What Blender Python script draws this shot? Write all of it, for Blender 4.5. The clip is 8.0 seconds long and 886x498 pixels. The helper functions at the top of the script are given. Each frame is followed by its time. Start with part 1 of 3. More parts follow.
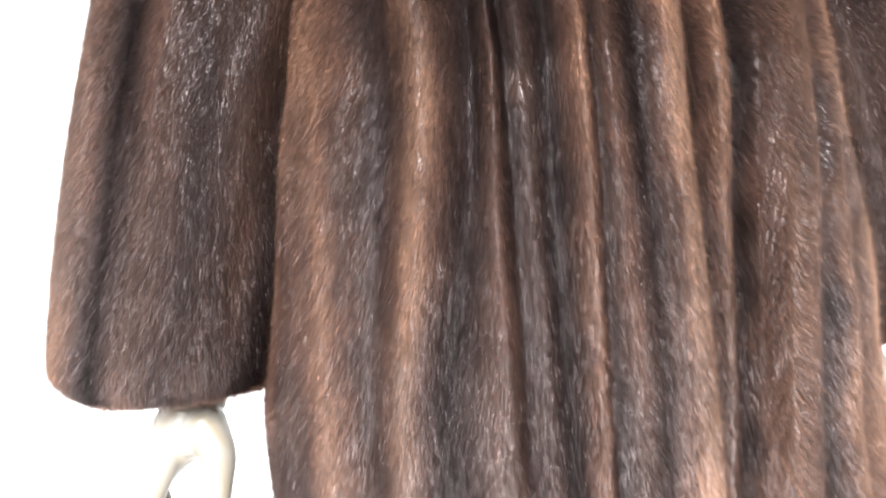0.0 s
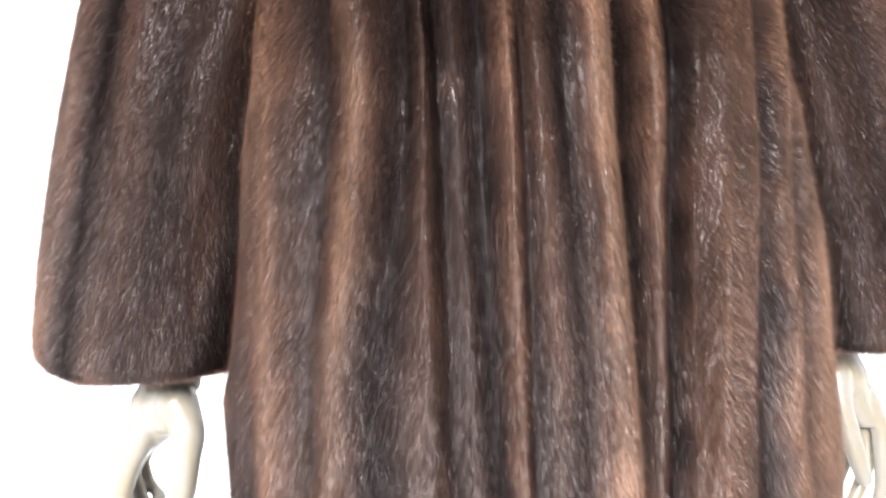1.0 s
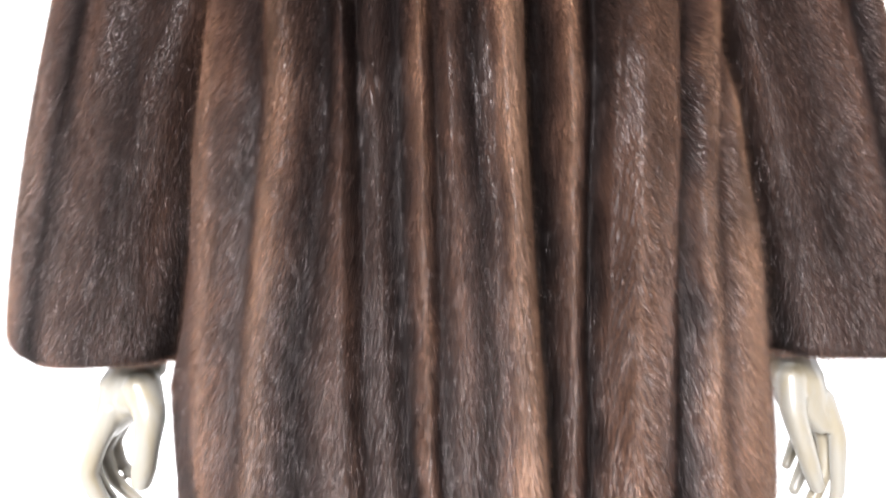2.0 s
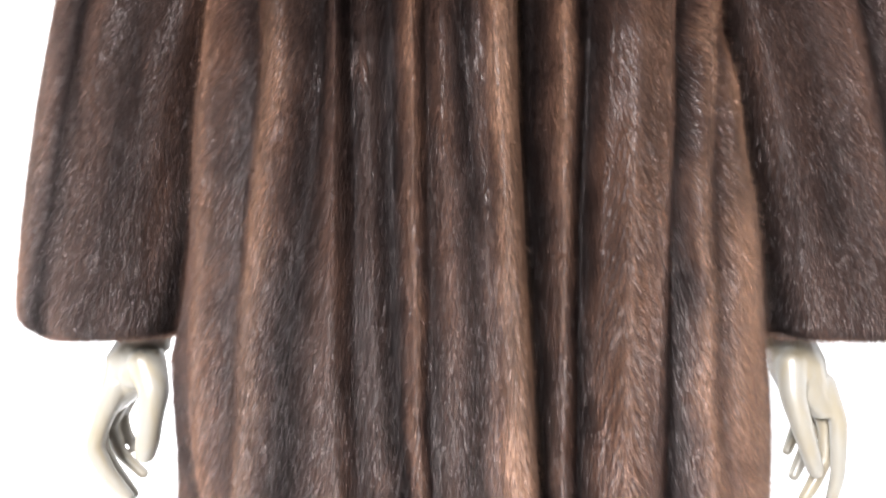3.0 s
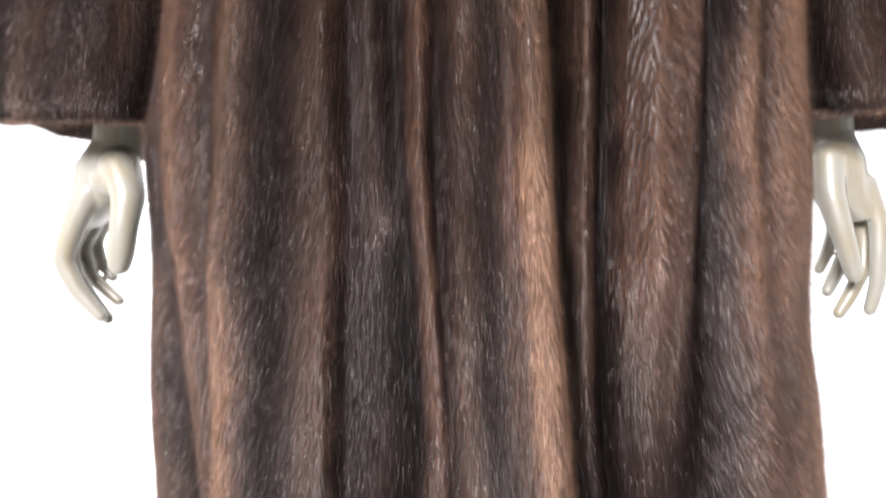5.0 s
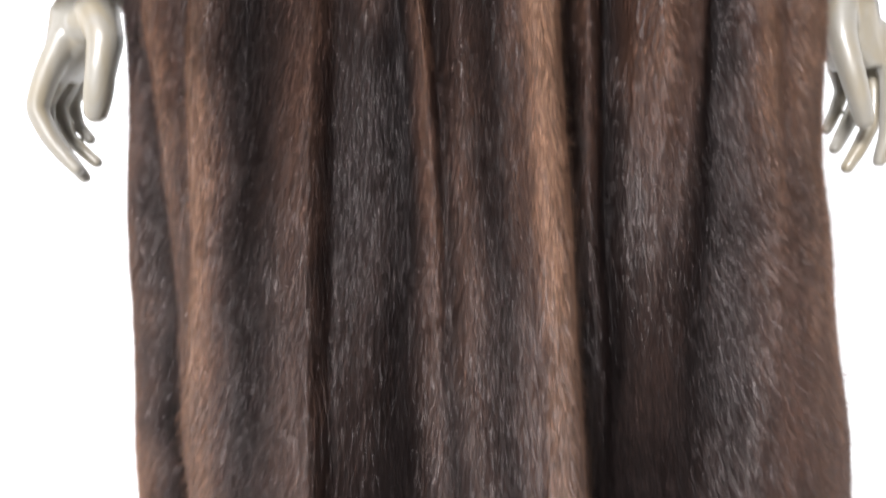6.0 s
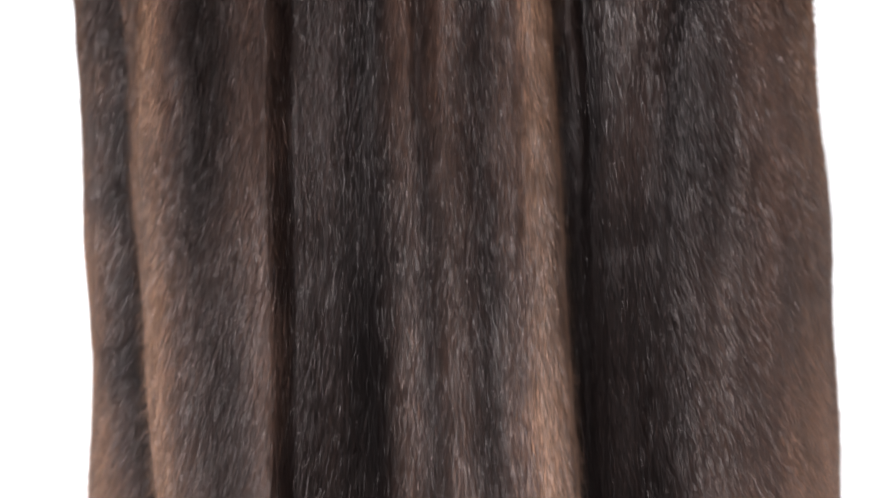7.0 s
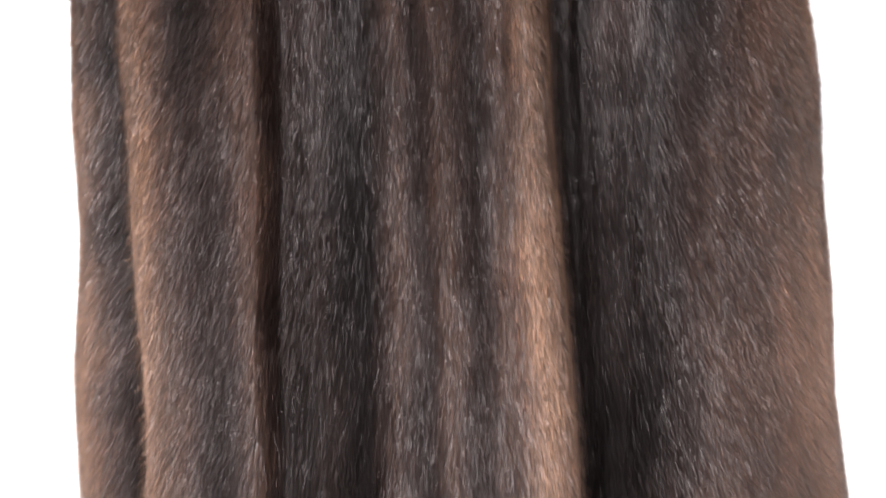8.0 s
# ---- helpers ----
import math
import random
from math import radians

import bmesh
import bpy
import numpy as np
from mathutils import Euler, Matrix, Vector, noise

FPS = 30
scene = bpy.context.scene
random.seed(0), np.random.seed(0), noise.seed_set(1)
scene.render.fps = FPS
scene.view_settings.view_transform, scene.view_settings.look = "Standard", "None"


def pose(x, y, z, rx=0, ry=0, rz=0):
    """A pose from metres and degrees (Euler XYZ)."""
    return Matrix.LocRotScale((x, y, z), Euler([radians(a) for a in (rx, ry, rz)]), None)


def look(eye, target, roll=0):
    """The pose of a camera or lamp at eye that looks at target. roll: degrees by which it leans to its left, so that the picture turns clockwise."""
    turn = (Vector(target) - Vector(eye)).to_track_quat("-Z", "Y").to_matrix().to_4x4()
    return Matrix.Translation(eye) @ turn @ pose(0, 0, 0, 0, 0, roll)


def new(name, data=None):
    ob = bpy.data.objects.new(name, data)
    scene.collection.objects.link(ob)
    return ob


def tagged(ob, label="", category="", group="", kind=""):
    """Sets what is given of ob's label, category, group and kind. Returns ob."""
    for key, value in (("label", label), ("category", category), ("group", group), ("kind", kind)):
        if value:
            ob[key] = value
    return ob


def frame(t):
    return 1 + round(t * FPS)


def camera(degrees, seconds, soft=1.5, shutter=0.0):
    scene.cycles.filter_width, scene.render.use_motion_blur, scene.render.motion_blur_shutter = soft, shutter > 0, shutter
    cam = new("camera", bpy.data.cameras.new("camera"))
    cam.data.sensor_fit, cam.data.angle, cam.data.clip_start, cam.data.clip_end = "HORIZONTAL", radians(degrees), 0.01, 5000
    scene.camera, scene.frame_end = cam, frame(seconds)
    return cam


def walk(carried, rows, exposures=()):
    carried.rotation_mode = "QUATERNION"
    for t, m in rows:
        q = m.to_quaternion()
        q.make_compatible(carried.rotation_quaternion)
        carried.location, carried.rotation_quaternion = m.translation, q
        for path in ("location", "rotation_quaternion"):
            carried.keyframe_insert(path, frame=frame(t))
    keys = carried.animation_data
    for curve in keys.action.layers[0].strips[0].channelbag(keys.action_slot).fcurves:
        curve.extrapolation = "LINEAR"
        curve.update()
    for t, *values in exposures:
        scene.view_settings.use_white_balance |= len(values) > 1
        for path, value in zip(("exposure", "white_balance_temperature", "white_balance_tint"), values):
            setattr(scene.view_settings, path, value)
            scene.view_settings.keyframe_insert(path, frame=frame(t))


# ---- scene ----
cam = camera(71.0, 8.0, soft=2.0, shutter=0.5)
# seconds, place in metres, turn in degrees
PATH = [
    (0.0, -0.1988, -0.6357, 1.1597, 88.5, 3.59, -7.25),
    (0.5, -0.1527, -0.6576, 1.151, 89.12, 2.87, -4.72),
    (1.0, -0.1045, -0.6666, 1.1453, 89.2, 2.37, -2.56),
    (1.5, -0.0408, -0.6781, 1.1427, 89.17, 1.96, -0.3),
    (3.0, 0.027, -0.6883, 1.1259, 88.46, 1.13, 3.29),
    (3.5, 0.0148, -0.684, 1.097, 88.2, 1.05, 3.49),
    (4.0, 0.0096, -0.6629, 1.0408, 88.24, 1.2, 3.32),
    (4.2, 0.0086, -0.6553, 1.0217, 88.19, 1.33, 3.17),
    (5.5, 0.0159, -0.6206, 0.8407, 86.73, 0.56, 2.82),
    (6.0, 0.0084, -0.6106, 0.7673, 86.52, 0.43, 2.25),
    (6.5, 0.006, -0.5965, 0.6644, 86.17, 0.34, 0.61),
    (7.0, 0.011, -0.5956, 0.5832, 86.3, 0.35, 0.03),
    (7.5, 0.0168, -0.5934, 0.5106, 87.19, 0.46, 0.06),
    (8.0, 0.018, -0.5989, 0.4644, 87.57, 0.56, -0.08),
]
walk(cam, [(t, pose(x, y, z, rx, ry, rz)) for t, x, y, z, rx, ry, rz in PATH],
     exposures=[(0.0, 0.80), (1.0, 0.58), (1.5, 0.46), (3.5, 0.46), (5.5, 0.04), (6.8, -0.27), (7.4, 0.04), (8.0, 0.32)])

# ---- world and lights: an assumed photo studio, its lamps unseen and added ----
world = bpy.data.worlds.new("studio_world")
scene.world = world
world.use_nodes = True
world.node_tree.nodes["Background"].inputs["Color"].default_value = (1, 1, 1, 1)
world.node_tree.nodes["Background"].inputs["Strength"].default_value = 0.02


def area_lamp(name, eye, target, sx, sy, watts, colour=(1, 1, 1)):
    data = bpy.data.lights.new(name, "AREA")
    data.shape, data.size, data.size_y, data.energy, data.color = "RECTANGLE", sx, sy, watts, colour
    ob = new(name, data)
    ob.matrix_world = look(eye, target)
    return ob


# frontal light is inferred from the shading; its panel is assumed
area_lamp("key_light", (-0.75, -2.4, 2.1), (0.0, -0.15, 0.9), 1.2, 0.8, 270, (0.99, 0.98, 1.0))
# added to keep the backdrop white; no such lamp is known
area_lamp("backdrop_fill_light", (0.0, 0.75, 2.68), (0.0, 1.35, 1.0), 3.2, 0.35, 60, (0.97, 0.98, 1.0))
# added pair that brightens the coat's flanks; no such lamps are known
area_lamp("side_fill_light", (-1.85, -0.1, 1.15), (0.0, -0.05, 0.9), 0.8, 1.7, 14, (0.97, 0.97, 1.0))
area_lamp("side_fill_light", (1.85, -0.1, 1.15), (0.0, -0.05, 0.9), 0.8, 1.7, 14, (0.97, 0.97, 1.0))


# ---- materials ----
def material(name):
    m = bpy.data.materials.new(name)
    m.use_nodes = True
    nt = m.node_tree
    return m, nt, nt.nodes["Principled BSDF"]


def add(nt, kind, **values):
    n = nt.nodes.new(kind)
    for key, value in values.items():
        n.inputs[key.replace("_", " ")].default_value = value
    return n


def mix(nt, fac, a, b, blend="MIX"):
    """Mixes two colours; each may be a socket or a colour."""
    n = nt.nodes.new("ShaderNodeMix")
    n.data_type, n.blend_type = "RGBA", blend
    for socket, value in ((n.inputs["Factor"], fac), (n.inputs["A"], a), (n.inputs["B"], b)):
        if isinstance(value, bpy.types.NodeSocket):
            nt.links.new(value, socket)
        else:
            socket.default_value = value
    return n.outputs["Result"]


def ramp(nt, source, stops):
    n = nt.nodes.new("ShaderNodeValToRGB")
    n.color_ramp.interpolation = "EASE"
    while len(n.color_ramp.elements) < len(stops):
        n.color_ramp.elements.new(0.5)
    for e, (at, colour) in zip(n.color_ramp.elements, stops):
        e.position, e.color = at, (*colour, 1)
    nt.links.new(source, n.inputs["Fac"])
    return n.outputs["Color"]


def fur_material():
    """Mink: a nearly black line down the middle of each pelt, warm brown towards its seams, on fronts and sleeves mixed
    with painted fold shade and sheen; every hair a little different.
    """
    m, nt, p = material("mink_fur")
    uv = nt.nodes.new("ShaderNodeUVMap")
    uv.uv_map = "pelt"
    sep = nt.nodes.new("ShaderNodeSeparateXYZ")
    nt.links.new(uv.outputs["UV"], sep.inputs["Vector"])
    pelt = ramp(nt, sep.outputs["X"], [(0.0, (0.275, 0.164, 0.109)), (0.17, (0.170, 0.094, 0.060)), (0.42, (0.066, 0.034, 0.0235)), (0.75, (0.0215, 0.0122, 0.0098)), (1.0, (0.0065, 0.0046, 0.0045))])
    co = nt.nodes.new("ShaderNodeTexCoord")
    mp = nt.nodes.new("ShaderNodeMapping")
    mp.inputs["Scale"].default_value = (1, 1, 0.22)
    nt.links.new(co.outputs["Object"], mp.inputs["Vector"])
    big = add(nt, "ShaderNodeTexNoise", Scale=22.0, Detail=3.0)
    nt.links.new(mp.outputs["Vector"], big.inputs["Vector"])
    # random mottling, strong enough to paint patchy sheen into the fur colour
    patch = ramp(nt, big.outputs["Fac"], [(0.32, (0.58, 0.58, 0.60)), (0.70, (1.34, 1.32, 1.30))])
    hair = nt.nodes.new("ShaderNodeAttribute")
    hair.attribute_name = "strand"
    # hair-to-hair tone; the bright top end paints glints into the colour
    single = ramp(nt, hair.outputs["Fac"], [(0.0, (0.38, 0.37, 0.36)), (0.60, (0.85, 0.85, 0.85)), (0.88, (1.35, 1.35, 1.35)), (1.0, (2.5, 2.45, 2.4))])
    along = ramp(nt, sep.outputs["Y"], [(0.0, (0.62, 0.60, 0.58)), (1.0, (1.25, 1.25, 1.25))])
    c = mix(nt, 1.0, pelt, patch, "MULTIPLY")
    c = mix(nt, 1.0, c, single, "MULTIPLY")
    c = mix(nt, 1.0, c, along, "MULTIPLY")
    nt.links.new(c, p.inputs["Base Color"])
    p.inputs["Roughness"].default_value = 0.40
    gloss = nt.nodes.new("ShaderNodeMapRange")                         # gloss falls with dark tone, so painted fold shade stays dark
    for key, value in (("From Min", 0.55), ("From Max", 1.0), ("To Min", 0.52), ("To Max", 0.13)):
        gloss.inputs[key].default_value = value
    nt.links.new(sep.outputs["X"], gloss.inputs["Value"])
    nt.links.new(gloss.outputs["Result"], p.inputs["Specular IOR Level"])
    p.inputs["Specular Tint"].default_value = (1.0, 0.89, 0.88, 1)
    thin = nt.nodes.new("ShaderNodeBsdfTranslucent")
    nt.links.new(c, thin.inputs["Color"])
    both = nt.nodes.new("ShaderNodeMixShader")
    both.inputs["Fac"].default_value = 0.22
    nt.links.new(p.outputs["BSDF"], both.inputs[1])
    nt.links.new(thin.outputs["BSDF"], both.inputs[2])
    nt.links.new(both.outputs["Shader"], nt.nodes["Material Output"].inputs["Surface"])
    return m


def cloth_material(name, colour, rough):
    m, nt, p = material(name)
    weave = add(nt, "ShaderNodeTexNoise", Scale=260.0, Detail=2.0)
    fold = add(nt, "ShaderNodeTexNoise", Scale=9.0, Detail=3.0)
    c = mix(nt, fold.outputs["Fac"], (*[0.75 * v for v in colour], 1), (*[1.2 * v for v in colour], 1))
    nt.links.new(c, p.inputs["Base Color"])
    bump = add(nt, "ShaderNodeBump", Strength=0.2, Distance=0.001)
    nt.links.new(weave.outputs["Fac"], bump.inputs["Height"])
    nt.links.new(bump.outputs["Normal"], p.inputs["Normal"])
    p.inputs["Roughness"].default_value = rough
    return m


def plaster_material(name, colour, rough, scale):
    m, nt, p = material(name)
    fine = add(nt, "ShaderNodeTexNoise", Scale=scale, Detail=6.0)
    wide = add(nt, "ShaderNodeTexNoise", Scale=2.3, Detail=2.0)
    c = mix(nt, wide.outputs["Fac"], (*[0.97 * v for v in colour], 1), (*colour, 1))
    nt.links.new(c, p.inputs["Base Color"])
    bump = add(nt, "ShaderNodeBump", Strength=0.12, Distance=0.002)
    nt.links.new(fine.outputs["Fac"], bump.inputs["Height"])
    nt.links.new(bump.outputs["Normal"], p.inputs["Normal"])
    p.inputs["Roughness"].default_value = rough
    return m


def mannequin_material():
    """Ivory lacquer over a fibreglass cast, yellowed in places."""
    m, nt, p = material("ivory_lacquer")
    old = add(nt, "ShaderNodeTexNoise", Scale=26.0, Detail=4.0)
    tone = ramp(nt, old.outputs["Fac"], [(0.35, (0.200, 0.187, 0.160)), (0.72, (0.195, 0.166, 0.116))])
    nt.links.new(tone, p.inputs["Base Color"])
    p.inputs["Roughness"].default_value = 0.42
    p.inputs["Coat Weight"].default_value = 0.22
    p.inputs["Coat Roughness"].default_value = 0.15
    fine = add(nt, "ShaderNodeTexNoise", Scale=180.0, Detail=3.0)
    bump = add(nt, "ShaderNodeBump", Strength=0.06, Distance=0.001)
    nt.links.new(fine.outputs["Fac"], bump.inputs["Height"])
    nt.links.new(bump.outputs["Normal"], p.inputs["Normal"])
    return m


FUR = fur_material()
LINING = cloth_material("brown_satin_lining", (0.045, 0.028, 0.022), 0.45)
WALL = plaster_material("grey_wall_paint", (0.20, 0.20, 0.21), 0.7, 90.0)
PAPER = plaster_material("white_backdrop_paper", (0.90, 0.90, 0.90), 0.8, 160.0)
FLOOR = plaster_material("grey_floor_paint", (0.30, 0.30, 0.30), 0.5, 60.0)
IVORY = mannequin_material()


# ---- mesh helpers ----
def mesh_object(name, verts, faces, mat, parent=None, label="", smooth=True):
    me = bpy.data.meshes.new(name)
    me.from_pydata(verts, [], faces)
    me.update()
    if smooth:
        me.polygons.foreach_set("use_smooth", [True] * len(me.polygons))
    me.materials.append(mat)
    ob = new(name, me)
    ob.parent = parent
    if label:
        ob["label"] = label
    return ob


def slab(name, lo, hi, mat, label, category):
    bm = bmesh.new()
    bmesh.ops.create_cube(bm, size=1.0)
    for v in bm.verts:
        v.co = Vector([l + (c + 0.5) * (h - l) for l, h, c in zip(lo, hi, v.co)])
    me = bpy.data.meshes.new(name)
    bm.to_mesh(me)
    bm.free()
    me.materials.append(mat)
    return tagged(new(name, me), label, category, kind="structure")


# ---- the studio shell: room unseen and added, grey to hold back bounced light ----
slab("floor", (-2.2, -3.2, -0.1), (2.2, 1.7, 0.0), FLOOR, "grey painted studio floor around the white backdrop", "floor")
slab("ceiling", (-2.2, -3.2, 2.7), (2.2, 1.7, 2.8), WALL, "plain grey studio ceiling", "ceiling")
slab("wall_north", (-2.2, 1.7, -0.1), (2.2, 1.8, 2.8), WALL, "plain grey studio wall behind the backdrop", "wall")
slab("wall_south", (-2.2, -3.3, -0.1), (2.2, -3.2, 2.8), WALL, "plain grey studio wall", "wall")
slab("wall_west", (-2.3, -3.3, -0.1), (-2.2, 1.8, 2.8), WALL, "plain grey studio wall", "wall")
slab("wall_east", (2.2, -3.3, -0.1), (2.3, 1.8, 2.8), WALL, "plain grey studio wall", "wall")


def backdrop_sheet():
    """Seamless paper: down the wall, through a wide curve, out over the floor."""
    prof = [(-0.9, 0.006), (0.5, 0.006)]
    prof += [(0.5 + 0.8 * math.sin(a), 0.806 - 0.8 * math.cos(a)) for a in np.linspace(0.1, math.pi / 2, 14)]
    prof += [(1.3, 1.6), (1.3, 2.6)]
    verts, faces = [], []
    for dy in (0.0, 0.003):
        for y, z in prof:
            verts += [(-2.0, y + dy, z - dy), (2.0, y + dy, z - dy)]
    n = len(prof)
    for i in range(n - 1):
        a = 2 * i
        faces += [(a, a + 1, a + 3, a + 2), (2 * n + a + 2, 2 * n + a + 3, 2 * n + a + 1, 2 * n + a)]
    ob = mesh_object("backdrop", verts, faces, PAPER)
    return tagged(ob, "seamless white paper backdrop behind the mannequin", "backdrop", kind="structure")


backdrop_sheet()

# ---- the fur coat: shape ----
RNG = np.random.default_rng(7)
ZK = np.array([1.30, 1.17, 1.05, 0.93, 0.80, 0.65, 0.52, 0.30])     # heights at which fold lines are given


def line(*xs):
    """A fold's line down the coat: its sideways place as a smooth function of height."""
    zs, ks = np.linspace(0.1, 1.7, 161), ZK[::-1]
    v = np.interp(zs, ks, np.array(xs)[::-1])
    for _ in range(2):
        v = np.convolve(np.pad(v, 4, mode="edge"), np.ones(9) / 9, "valid")
    return lambda z: np.interp(z, zs, v)


def side_line(x):
    return lambda z: np.full_like(z, x)


def graded(top, mid, low):
    return lambda z: np.interp(z, [0.56, 0.87, 1.22], [low, mid, top])


EDGE = line(0.056, 0.058, 0.063, 0.067, 0.075, 0.083, 0.091, 0.109)     # front edge of the overlapping side
L_CREASE = line(-0.205, -0.213, -0.224, -0.226, -0.218, -0.211, -0.211, -0.204)
L_RIDGE = line(-0.136, -0.147, -0.165, -0.172, -0.179, -0.187, -0.186, -0.180)
L_SEAM = line(-0.081, -0.081, -0.081, -0.081, -0.092, -0.094, -0.097, -0.098)
L_NARROW = line(-0.014, -0.014, -0.015, -0.018, -0.009, -0.005, 0.001, 0.010)
R_NARROW = line(0.095, 0.095, 0.092, 0.089, 0.091, 0.106, 0.111, 0.126)
R_RIDGE = line(0.160, 0.149, 0.146, 0.141, 0.142, 0.144, 0.146, 0.150)
R_SIDE = line(0.207, 0.203, 0.203, 0.208, 0.217, 0.219, 0.208, 0.206)

# Each row: a line down the coat, how far the fold stands out there in millimetres and how dark its fur is painted
# (0 palest, 1 black): mink stripes together with fold shade and sheen; both given high up, half-way and low down.
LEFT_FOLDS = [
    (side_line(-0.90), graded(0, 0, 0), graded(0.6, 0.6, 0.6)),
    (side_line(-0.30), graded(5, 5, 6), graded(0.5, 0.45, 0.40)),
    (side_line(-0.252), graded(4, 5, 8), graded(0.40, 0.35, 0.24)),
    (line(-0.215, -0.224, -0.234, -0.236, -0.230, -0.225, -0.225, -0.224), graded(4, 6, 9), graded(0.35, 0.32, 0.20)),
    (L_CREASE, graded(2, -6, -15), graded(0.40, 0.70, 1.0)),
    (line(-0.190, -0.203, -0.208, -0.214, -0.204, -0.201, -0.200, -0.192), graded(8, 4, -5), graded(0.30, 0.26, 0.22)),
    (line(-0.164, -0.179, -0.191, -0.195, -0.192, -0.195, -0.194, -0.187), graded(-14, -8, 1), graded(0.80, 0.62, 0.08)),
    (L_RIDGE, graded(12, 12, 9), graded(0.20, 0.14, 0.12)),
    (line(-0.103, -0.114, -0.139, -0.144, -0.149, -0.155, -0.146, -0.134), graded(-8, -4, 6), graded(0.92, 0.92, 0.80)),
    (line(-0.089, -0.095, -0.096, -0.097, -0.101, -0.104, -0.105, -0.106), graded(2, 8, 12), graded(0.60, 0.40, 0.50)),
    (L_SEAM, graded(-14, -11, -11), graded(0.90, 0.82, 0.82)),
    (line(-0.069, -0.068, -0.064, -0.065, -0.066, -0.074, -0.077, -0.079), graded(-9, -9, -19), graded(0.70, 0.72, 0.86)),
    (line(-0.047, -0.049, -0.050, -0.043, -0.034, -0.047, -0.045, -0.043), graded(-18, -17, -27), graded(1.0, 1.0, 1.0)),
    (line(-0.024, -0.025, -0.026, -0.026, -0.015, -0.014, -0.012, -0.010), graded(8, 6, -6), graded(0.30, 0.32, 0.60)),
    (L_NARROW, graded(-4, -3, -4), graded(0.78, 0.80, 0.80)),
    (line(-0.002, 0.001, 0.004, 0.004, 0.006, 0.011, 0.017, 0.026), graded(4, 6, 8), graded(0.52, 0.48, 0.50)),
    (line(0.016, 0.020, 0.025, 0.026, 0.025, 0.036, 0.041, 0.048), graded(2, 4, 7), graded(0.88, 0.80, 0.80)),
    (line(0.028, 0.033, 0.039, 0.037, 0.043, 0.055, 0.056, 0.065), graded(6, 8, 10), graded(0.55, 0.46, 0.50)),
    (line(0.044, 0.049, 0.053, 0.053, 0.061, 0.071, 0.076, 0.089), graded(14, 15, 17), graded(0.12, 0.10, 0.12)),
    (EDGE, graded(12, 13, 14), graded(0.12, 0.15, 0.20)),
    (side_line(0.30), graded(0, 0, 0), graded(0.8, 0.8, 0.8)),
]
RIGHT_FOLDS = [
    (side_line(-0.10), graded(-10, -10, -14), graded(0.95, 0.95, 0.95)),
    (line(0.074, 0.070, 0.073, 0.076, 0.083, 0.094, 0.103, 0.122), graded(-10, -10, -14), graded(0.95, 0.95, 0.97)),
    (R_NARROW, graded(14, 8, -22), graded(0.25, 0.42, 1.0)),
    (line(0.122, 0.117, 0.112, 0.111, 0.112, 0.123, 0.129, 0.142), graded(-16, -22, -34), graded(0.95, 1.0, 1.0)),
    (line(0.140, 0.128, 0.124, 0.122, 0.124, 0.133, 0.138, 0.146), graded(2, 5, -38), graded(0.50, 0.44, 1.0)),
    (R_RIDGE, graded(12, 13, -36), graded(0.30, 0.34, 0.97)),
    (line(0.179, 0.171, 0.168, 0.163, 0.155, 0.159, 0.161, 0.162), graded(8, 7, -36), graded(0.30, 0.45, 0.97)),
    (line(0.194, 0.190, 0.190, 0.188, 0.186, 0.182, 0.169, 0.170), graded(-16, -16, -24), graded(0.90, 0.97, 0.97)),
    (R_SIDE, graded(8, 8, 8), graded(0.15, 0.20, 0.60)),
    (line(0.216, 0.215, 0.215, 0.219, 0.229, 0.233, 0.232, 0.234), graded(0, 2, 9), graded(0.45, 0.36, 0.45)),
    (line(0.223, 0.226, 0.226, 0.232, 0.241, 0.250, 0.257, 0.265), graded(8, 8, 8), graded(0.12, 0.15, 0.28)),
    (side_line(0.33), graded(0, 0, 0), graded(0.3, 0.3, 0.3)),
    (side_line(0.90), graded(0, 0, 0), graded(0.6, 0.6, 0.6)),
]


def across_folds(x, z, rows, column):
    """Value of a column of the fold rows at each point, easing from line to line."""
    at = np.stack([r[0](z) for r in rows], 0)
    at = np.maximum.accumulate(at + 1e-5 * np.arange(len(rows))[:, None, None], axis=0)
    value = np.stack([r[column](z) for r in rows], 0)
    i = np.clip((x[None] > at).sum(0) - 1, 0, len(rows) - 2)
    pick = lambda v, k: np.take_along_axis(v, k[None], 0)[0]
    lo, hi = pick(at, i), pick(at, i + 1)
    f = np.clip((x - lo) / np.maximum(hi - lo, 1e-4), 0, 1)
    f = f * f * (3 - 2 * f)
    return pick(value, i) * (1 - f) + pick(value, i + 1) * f



